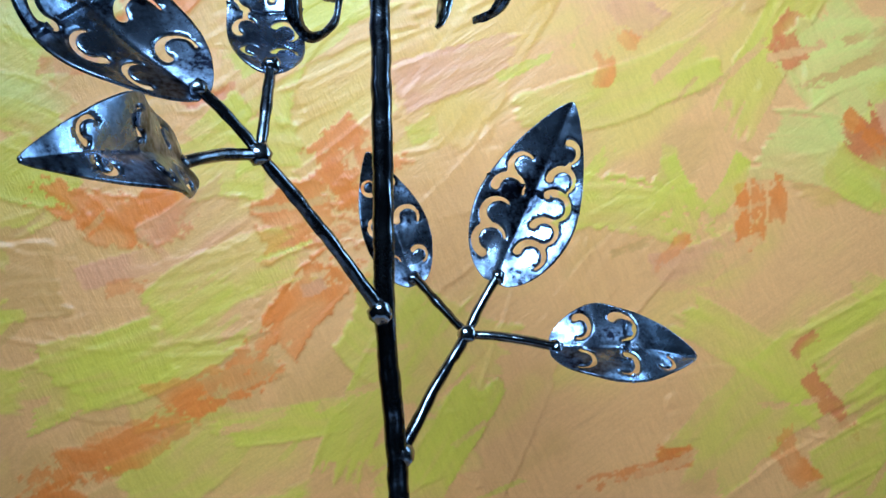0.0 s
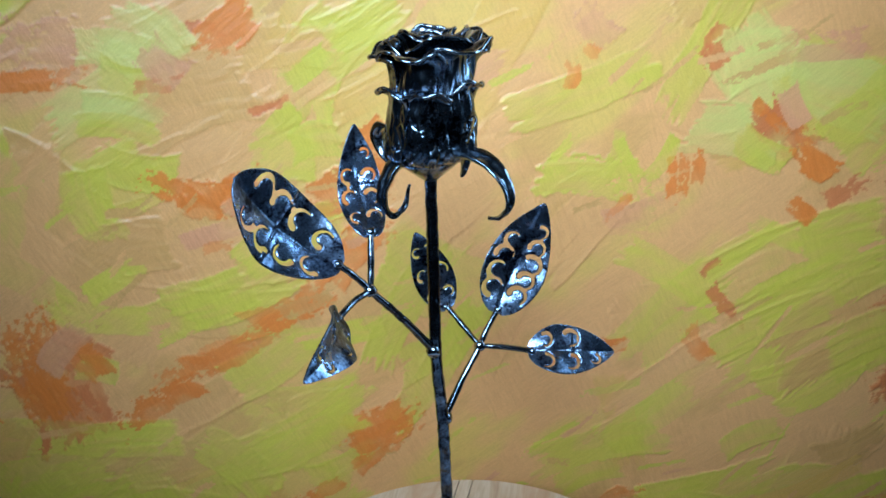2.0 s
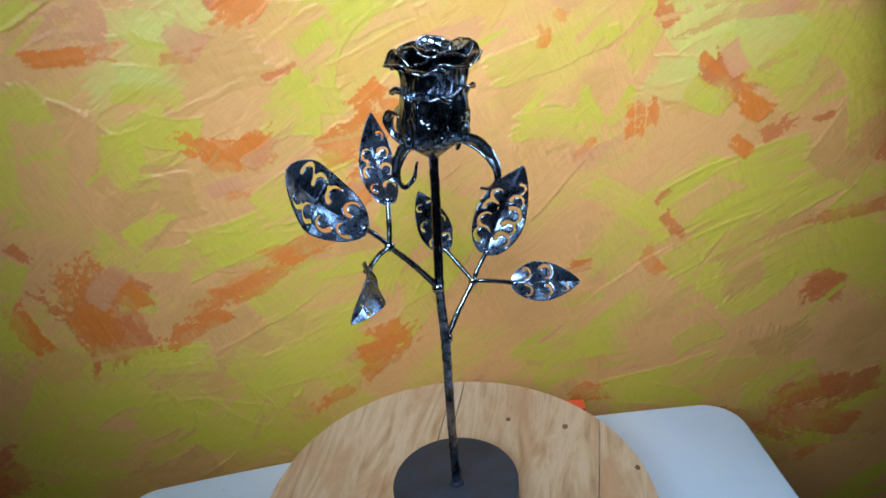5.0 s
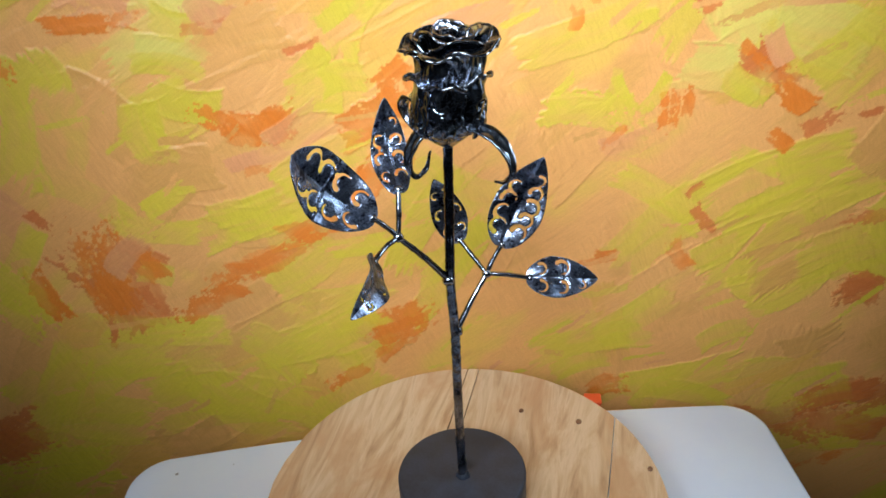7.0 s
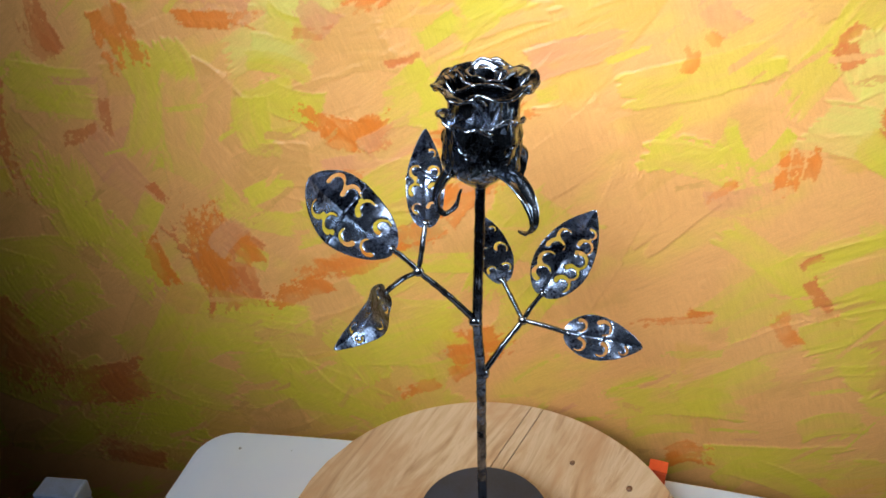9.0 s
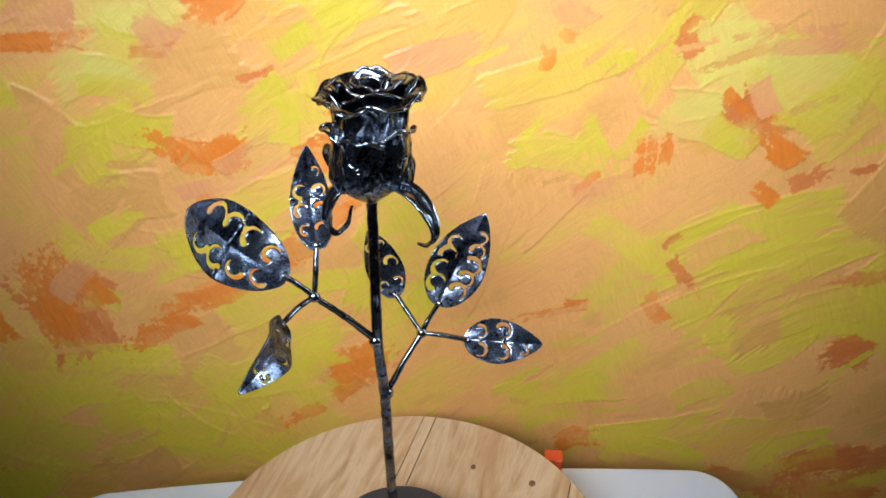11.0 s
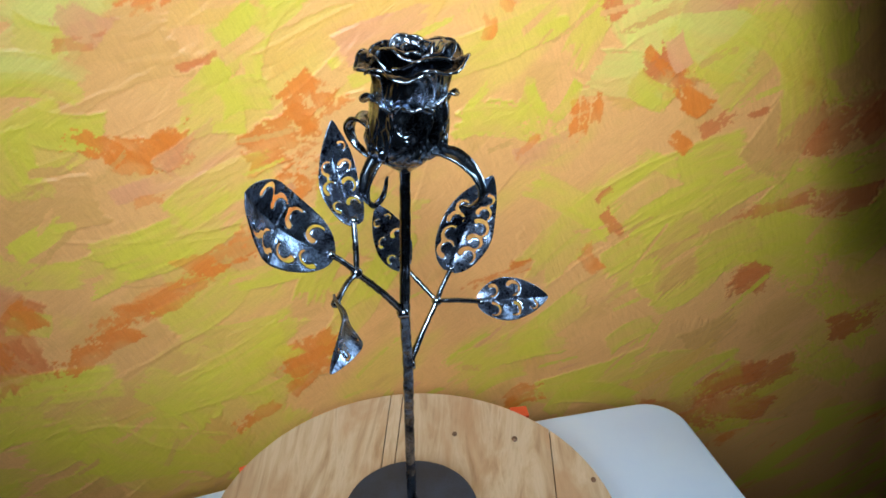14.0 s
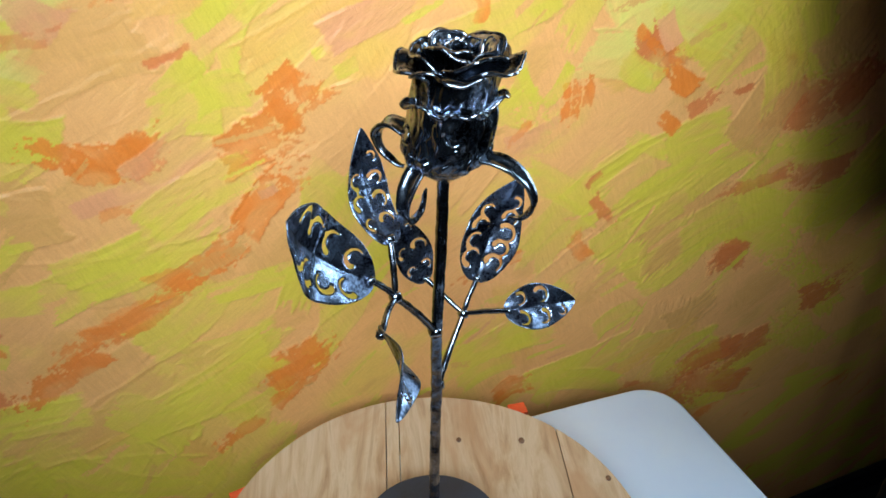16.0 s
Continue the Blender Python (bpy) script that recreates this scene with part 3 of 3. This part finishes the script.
    me.materials.append(coat_material())
    ob = new("paint_coat", me)
    ob.parent = wall
    tagged(ob, "yellow, peach and orange paint in loose brush strokes", kind="stuff")


paint_coat(-1.0, 1.15, 0.5, 1.52, 0.0019)


# ---- the table ----
def table_outline(x0, x1, y0, corner=0.055):
    """A top with rounded corners whose rear edge bows out a little."""
    rear = lambda x: -0.102 - 0.12 * x * x
    pts = [(x0 + corner, y0), (x1 - corner, y0)]
    arc = lambda cx, cy, a0: [(cx + corner * math.cos(radians(a0 + 9 * k)), cy + corner * math.sin(radians(a0 + 9 * k))) for k in range(11)]
    pts = arc(x0 + corner, y0 + corner, 180) + arc(x1 - corner, y0 + corner, 270)
    pts += arc(x1 - corner, rear(x1 - corner) - corner, 0)
    pts += [(x1 - corner - (x1 - x0 - 2 * corner) * k / 20, rear(x1 - corner - (x1 - x0 - 2 * corner) * k / 20)) for k in range(1, 20)]
    pts += arc(x0 + corner, rear(x0 + corner) - corner, 90)
    return pts


table = empty("table", (0, 0, 0), "white plastic table with rounded corners and a few specks", "table")
part("tabletop", slab_bm(table_outline(-0.462, 0.427, -0.82), TABLE_Z - 0.035, TABLE_Z, 0.006), M_TABLE, table)
for lx in (-0.38, 0.35):
    for ly in (-0.72, -0.22):
        part("leg", tube_bm([(lx, ly, 0.0), (lx, ly, 0.3), (lx, ly, TABLE_Z - 0.035)], [0.014] * 3, 14), M_GREY, table)
    part("crossbar", tube_bm([(lx, -0.72, 0.25), (lx, -0.22, 0.25)], [0.009] * 2, 12), M_GREY, table)

# ---- the round board on its turntable foot ----
BOARD_R = 0.2355
foot = empty("turntable", (AXIS.x, AXIS.y, TABLE_Z), "low black turntable foot on the table under the board", "turntable")
part("foot", slab_bm([(0.11 * math.cos(k * math.pi / 24), 0.11 * math.sin(k * math.pi / 24)) for k in range(48)], 0.0, 0.035, 0.004), M_BLACK, foot)
part("bearing", slab_bm([(0.06 * math.cos(k * math.pi / 24), 0.06 * math.sin(k * math.pi / 24)) for k in range(48)], 0.035, BOARD_Z - 0.028 - TABLE_Z), M_GREY, foot)

board = empty("round_board", (-0.0095, -0.3125, BOARD_Z), "round pine board of glued planks on a turntable", "board", turn=72)
JOINTS = [-BOARD_R, -0.163, 0.030, 0.046, BOARD_R]
for a, b in zip(JOINTS, JOINTS[1:]):
    lo, hi = a + 0.0006, b - 0.0006
    rim = lambda y: math.sqrt(max(BOARD_R ** 2 - y * y, 0.0))
    ys = [lo + (hi - lo) * k / 24 for k in range(25)]
    out = [(rim(y), y) for y in ys] + [(-rim(y), y) for y in reversed(ys)]
    out = [p for k, p in enumerate(out) if k == 0 or math.dist(p, out[k - 1]) > 1e-5]
    part("plank", slab_bm(out, -0.028, 0.0, 0.0004), M_WOOD, board, smooth=False)
for kx, ky, kr in ((0.020, -0.213, 0.0036), (0.089, -0.209, 0.0030), (-0.152, -0.043, 0.0048), (0.153, -0.118, 0.0036), (0.160, -0.042, 0.0030), (-0.180, -0.118, 0.0028)):
    oval = [(kx + kr * 1.3 * math.cos(k * math.pi / 10), ky + kr * math.sin(k * math.pi / 10) * (1 + 0.15 * math.sin(3 * k))) for k in range(20)]
    part("knot", slab_bm(oval, 0.0002, 0.0007), M_KNOT, board)


# ---- the forged rose, turned as it stands late in the walk ----
FOOT = Vector((-0.0085, -0.3160, BASE_Z))
rose = empty("metal_rose", (FOOT.x, FOOT.y, BOARD_Z + 0.0005), "forged steel rose sculpture with pierced leaves on a round black base", "sculpture", turn=-11)
disc = []
for k in range(64):
    a = 2 * math.pi * k / 64
    r = 0.0722 * (1 + 0.010 * math.sin(2 * a + 0.6) + 0.006 * math.sin(3 * a))
    disc.append((-0.0100 + r * math.cos(a), -0.3120 + r * math.sin(a)))
base = part("base", slab_bm(disc, BOARD_Z + 0.0005, BASE_Z, 0.003), M_BASE, rose, "matt black round base")

CALYX = Vector((0.0008, -0.3285, 1.2846))
line = curve_points([FOOT - Vector((0, 0, 0.002)), (-0.0072, -0.3190, 0.98), (-0.0050, -0.3220, 1.077), (-0.0052, -0.3275, 1.143), (-0.0015, -0.3290, 1.22), CALYX], 24)
part("stem", tube_bm(line, [0.0050 - 0.0007 * i / len(line) for i in range(len(line))], 14, 0.14), M_ROD, rose, "hammered steel rod stem")
part("weld", blob_bm(FOOT, 0.0075, 3), M_BASE, rose)

UP = Vector((0, 0, 1))


def branch(height, joint):
    j = Vector(joint)
    foot_on = min(line, key=lambda p: abs(p.z - height)).copy()
    mid = (foot_on + j) / 2 + Vector((0, 0, 0.002))
    pts = curve_points([foot_on, mid, j], 10)
    part("branch", tube_bm(pts, [0.0031 - 0.0006 * i / len(pts) for i in range(len(pts))], 10, 0.25, 5), M_ROD, rose)
    part("weld", blob_bm(foot_on + (j - foot_on).normalized() * 0.004, 0.0060, 8), M_WELD, rose)
    part("weld", blob_bm(j, 0.0046, 11), M_WELD, rose)
    return j


FACING = Vector((0.02, -0.88, 0.47)).normalized()


def leaf(joint, base_at, tip_at, width, twist, fold, bend, seed, slots, blunt=False):
    """A pierced leaf on its short stalk. twist: degrees that it is turned about its length; fold: rise of its halves from the midrib."""
    b, t = Vector(base_at), Vector(tip_at)
    d = t - b
    length = d.length
    d.normalize()
    n = FACING - d * FACING.dot(d)
    n = Matrix.Rotation(radians(twist), 3, d) @ n.normalized()
    s = n.cross(d)
    a, c, k = (0.60, 0.58, 2.0) if blunt else (0.5, 0.82, 1.9)
    hw = lambda u: width / 2 * k * (max(u, 0.0) ** a) * (max(1 - u, 0.0) ** c) * (1 + 0.1 * math.sin(math.pi * u)) + 0.0004

    def flat(u, v):
        u = 0.5 - 0.5 * math.cos(math.pi * (0.06 + 0.94 * u)) if u < 0.5 else u
        u = max(u, 0.004)
        return (u * length, v * hw(u))

    def solid(x, y):
        u = x / length
        h = fold * abs(y) + bend * math.sin(math.pi * u)
        h += 0.0034 * math.sin(8 * u + seed) * (abs(y) / (width / 2)) + 0.0016 * noise.noise(Vector((x * 55, y * 55, seed)))
        h -= 0.0005 * math.exp(-(y / 0.0022) ** 2)
        return b + d * x + s * y + n * h

    rnd = random.Random(seed)
    curls = []
    for i in range(slots):
        u = 0.20 + 0.56 * (i // 2) / max(1, (slots - 1) // 2)
        side = 1 if i % 2 else -1
        y = side * hw(u) * 0.48
        r = min(0.0074, hw(u) * 0.31) * rnd.uniform(0.85, 1.1)
        curls.append((u * length, y, r, rnd.uniform(-0.6, 0.6) + side * 0.7, radians(rnd.uniform(170, 235)), r * 0.30))
    lf = part("leaf", sheet_bm(flat, solid, 96, 46, curls, 0.0011), M_LEAF, rose, "pierced blued-steel leaf")
    j = Vector(joint)
    pts = curve_points([j, (j + b) / 2 + Vector((0, 0, 0.0015)), b + d * 0.006], 8)
    part("stalk", tube_bm(pts, [0.0023] * len(pts), 8, 0.25, seed), M_ROD, lf)
    part("weld", blob_bm(b + d * 0.004, 0.0036, seed), M_WELD, lf)
    return lf


J1 = branch(1.143, (-0.041, -0.367, 1.2135))
leaf(J1, (-0.056, -0.377, 1.235), (-0.105, -0.411, 1.309), 0.058, 34, 0.22, -0.014, 1, 8, True)
leaf(J1, (-0.040, -0.350, 1.246), (-0.052, -0.315, 1.318), 0.037, 24, 0.16, -0.014, 2, 7)
leaf(J1, (-0.056, -0.397, 1.210), (-0.055, -0.479, 1.210), 0.036, -68, 0.26, 0.008, 3, 6)
J2 = branch(1.077, (0.025, -0.2888, 1.127))
leaf(J2, (-0.002, -0.2660, 1.148), (-0.024, -0.2650, 1.217), 0.038, 10, 0.14, -0.006, 4, 6)
leaf(J2, (0.038, -0.2760, 1.149), (0.080, -0.2580, 1.236), 0.058, 12, 0.14, -0.010, 5, 9)
leaf(J2, (0.063, -0.2835, 1.119), (0.134, -0.2695, 1.110), 0.046, -14, 0.24, 0.004, 6, 5)

# ---- the flower head ----
cup = bmesh.new()
prof = [(0.0045, -0.005), (0.0085, -0.002), (0.0155, 0.003), (0.0215, 0.008), (0.0245, 0.0125), (0.0215, 0.0145)]
rings = [[cup.verts.new((CALYX.x + r * (1 + 0.05 * math.sin(3 * a)) * math.cos(a), CALYX.y + r * (1 + 0.05 * math.sin(3 * a)) * math.sin(a), CALYX.z + h)) for a in [2 * math.pi * k / 40 for k in range(40)]] for r, h in prof]
for ra, rb in zip(rings, rings[1:]):
    for k in range(40):
        cup.faces.new((ra[k], ra[(k + 1) % 40], rb[(k + 1) % 40], rb[k]))
cup.faces.new(rings[-1])
part("receptacle", cup, M_STEEL, rose)


def sepal(azimuth, way, wide, seed):
    """A tapering strip that arches out from under the flower and curls to a point. way: its reach and height, step by step."""
    a = radians(azimuth)
    out = Vector((math.cos(a), math.sin(a), 0))
    side = Vector((-math.sin(a), math.cos(a), 0))
    path = curve_points([CALYX + out * r + UP * h for r, h in way], 9)
    m = len(path) - 1
    bm = bmesh.new()
    rows = []
    for i, p in enumerate(path):
        u = i / m
        w = wide * (1 - u) ** 0.6 + 0.0012
        w *= 0.78 + 0.35 * math.sin(math.pi * min(1, u * 1.6))
        d = (path[min(i + 1, m)] - path[max(i - 1, 0)]).normalized()
        n = side.cross(d)
        row = []
        for j in range(7):
            v = -1 + j / 3
            q = p + side * (w * v) - n * (0.55 * w * v * v) + n * 0.0012 * noise.noise(Vector((u * 9, v * 2, seed)))
            row.append(bm.verts.new(q))
        rows.append(row)
    for ra, rb in zip(rows, rows[1:]):
        for j in range(6):
            bm.faces.new((ra[j], ra[j + 1], rb[j + 1], rb[j]))
    thicken(bm, 0.0018)
    part("sepal", bm, M_STEEL, rose, "curled steel sepal")


sepal(-31, [(0.012, 0.008), (0.030, 0.013), (0.046, 0.010), (0.058, 0.000), (0.0625, -0.012), (0.056, -0.022), (0.047, -0.025)], 0.0085, 0)
sepal(141, [(0.014, 0.010), (0.028, 0.022), (0.042, 0.027), (0.050, 0.019), (0.046, 0.008), (0.036, 0.001), (0.031, 0.000)], 0.0085, 1)
sepal(212, [(0.012, 0.007), (0.022, 0.008), (0.030, -0.002), (0.034, -0.014), (0.030, -0.023), (0.022, -0.018), (0.017, -0.005)], 0.0080, 2)
sepal(64, [(0.014, 0.009), (0.030, 0.017), (0.041, 0.014), (0.046, 0.003), (0.044, -0.008), (0.040, -0.014)], 0.0085, 3)


def petal(azimuth, radius, length, half, share, turn, seed, slots=0, wave=0.12):
    """One petal: a steel sheet that rises round the bud and rolls outwards over its last share by turn degrees, with a wavy rim."""
    a0, span = radians(azimuth), radians(half)
    wide = radius * span
    ways = {}

    def way(v):
        """The sheet's rise from foot to rim at the width v, as steps of radius and height."""
        key = round(v, 2)
        if key not in ways:
            sway = math.sin(4.6 * key + seed) + 0.5 * math.sin(10.3 * key + 2.3 * seed)
            long = length * (1 - 0.20 * abs(key) ** 3) * (1 + 0.25 * wave * sway)
            end = radians(turn) * (1 - 0.75 * key ** 4) * (1 + 2.2 * wave * math.sin(5.7 * key + 1.7 * seed))
            r, z, out = radius - 0.085 * length, 0.0, []
            for k in range(61):
                s = k / 60
                out.append((r, z))
                if s < 0.2:
                    lean = radians(62) * (1 - s / 0.2) ** 0.8 + radians(3)
                elif s < 1 - share:
                    lean = radians(3 - 9 * math.sin(math.pi * (s - 0.2) / (0.8 - share)))
                else:
                    lean = end * ((s - 1 + share) / share) ** 1.1
                r, z = r + math.sin(lean) * long / 60, z + math.cos(lean) * long / 60
            ways[key] = out
        return ways[key]

    def flat(u, v):
        return (v * wide, u * length)

    def solid(x, y):
        v, s = max(-1.0, min(1.0, x / wide)), max(0.0, min(1.0, y / length))
        row = way(v)
        k = min(59, int(s * 60))
        f = s * 60 - k
        r, z = (p + (q - p) * f for p, q in zip(row[k], row[k + 1]))
        ang = a0 + span * v * (0.66 + 0.34 * math.sin(min(1.0, s * 1.5) * math.pi / 2))
        r += 0.0016 * v + 0.0032 * noise.noise(Vector((v * 2.4, s * 3.6, seed * 3.1))) * min(1, 4 * s) + 0.0010 * noise.noise(Vector((v * 7, s * 9, seed * 1.7)))
        return CALYX + Vector((r * math.cos(ang) + 0.12 * z, r * math.sin(ang) - 0.12 * z, 0.010 + z))

    rnd = random.Random(seed)
    curls = []
    for i in range(slots):
        curls.append(((-0.45 + 0.9 * i / max(1, slots - 1)) * wide, length * rnd.uniform(0.32, 0.55), 0.0044 * rnd.uniform(0.8, 1.2), rnd.uniform(0, 6.2), radians(200), 0.0012))
    sheet = part("petal", sheet_bm(flat, solid, 56, 44, curls, 0.0010), M_STEEL, rose, "rolled steel petal with a wavy rim")
    edge = [solid(wide * (-1 + k / 24), length) for k in range(49)]
    part("rim", tube_bm(edge, [0.0012] * 49, 8, 0.35, seed), M_WELD, sheet, "burnished bright rim")


# low petals on one side, then the tall ones, then the spiral heart
for az, length in ((-150, 0.061), (-92, 0.059), (-34, 0.063)):
    petal(az, 0.0266, length, 36, 0.21, 112, int(200 + az), 3, 0.07)
for i in range(5):
    petal(-118 + 72 * i, 0.0252, 0.090 + 0.003 * (i % 2), 52, 0.21, 128, i + 11, 2, 0.08)
for i in range(3):
    petal(-70 + 120 * i, 0.0215, 0.092, 68, 0.18, 88, i + 21, 0, 0.08)
for i in range(3):
    petal(-20 + 120 * i, 0.0160, 0.093, 72, 0.13, 70, i + 31, 0, 0.07)
for i in range(2):
    petal(40 + 180 * i, 0.0112, 0.091, 100, 0.10, 50, i + 41, 0, 0.07)
petal(120, 0.0068, 0.089, 165, 0.06, 30, 51, 0, 0.05)

for ob in rose.children:
    ob.location = (-FOOT.x, -FOOT.y, -BOARD_Z - 0.0005)

# ---- small things round the table ----
for bx, by, turn in ((0.190, -0.119, -8), (-0.180, -0.119, 8)):
    box = empty("small_box", (bx, by, TABLE_Z), "small orange plastic box standing on the white table", "box", "orange boxes behind the board", turn)
    part("body", box_bm(-0.011, 0.011, -0.009, 0.009, 0.0, 0.030, 0.0015), M_ORANGE, box, smooth=False)
    part("lid", box_bm(-0.012, 0.012, -0.010, 0.010, 0.0305, 0.0350, 0.0012), M_ORANGE, box, smooth=False)

stand = empty("metal_stand", (-0.662, -0.235, 0.0), "grey metal stand with a square top beside the table", "stand", turn=5)
part("top", box_bm(-0.028, 0.040, -0.019, 0.019, 0.675, 0.706, 0.004), M_GREY, stand, smooth=False)
part("post", box_bm(0.008, 0.039, -0.017, 0.017, 0.02, 0.675, 0.003), M_GREY, stand, smooth=False)
part("foot", box_bm(-0.10, 0.12, -0.09, 0.09, 0.0, 0.02, 0.004), M_GREY, stand, smooth=False)


def rounded(w, h, r):
    pts = []
    for cx, cy, a0 in ((w / 2 - r, h / 2 - r, 0), (-w / 2 + r, h / 2 - r, 90), (-w / 2 + r, -h / 2 + r, 180), (w / 2 - r, -h / 2 + r, 270)):
        pts += [(cx + r * math.cos(radians(a0 + 15 * k)), cy + r * math.sin(radians(a0 + 15 * k))) for k in range(7)]
    return pts


panel = new("light_panel")
panel.matrix_world = Matrix.Translation((0.755, -0.345, 1.438)) @ pose(0, 0, 0, 90, -19.4, -25)
tagged(panel, "white glowing light panel with a thin black rim", "lamp")
part("rim", slab_bm(rounded(0.503, 0.603, 0.028), -0.015, 0.0, 0.003), M_BLACK, panel, "black rim")
part("diffuser", slab_bm(rounded(0.500, 0.600, 0.026), 0.0004, 0.004, 0.002), M_GLOW, panel, "lit white diffuser")
drop = panel.matrix_world.inverted()
part("pole", tube_bm([drop @ Vector((0.82, -0.27, z)) for z in (0.02, 0.7, 1.42)], [0.011] * 3, 12), M_BLACK, panel)
part("bracket", tube_bm([drop @ Vector((0.82, -0.27, 1.40)), Vector((0, 0, -0.015))], [0.009] * 2, 10), M_BLACK, panel)
for a in (80, 200, 320):
    end = Vector((0.82 + 0.19 * math.cos(radians(a)), -0.27 + 0.13 * math.sin(radians(a)), 0.008))
    part("leg", tube_bm([drop @ end, drop @ Vector((0.82, -0.27, 0.16))], [0.008] * 2, 10), M_BLACK, panel)
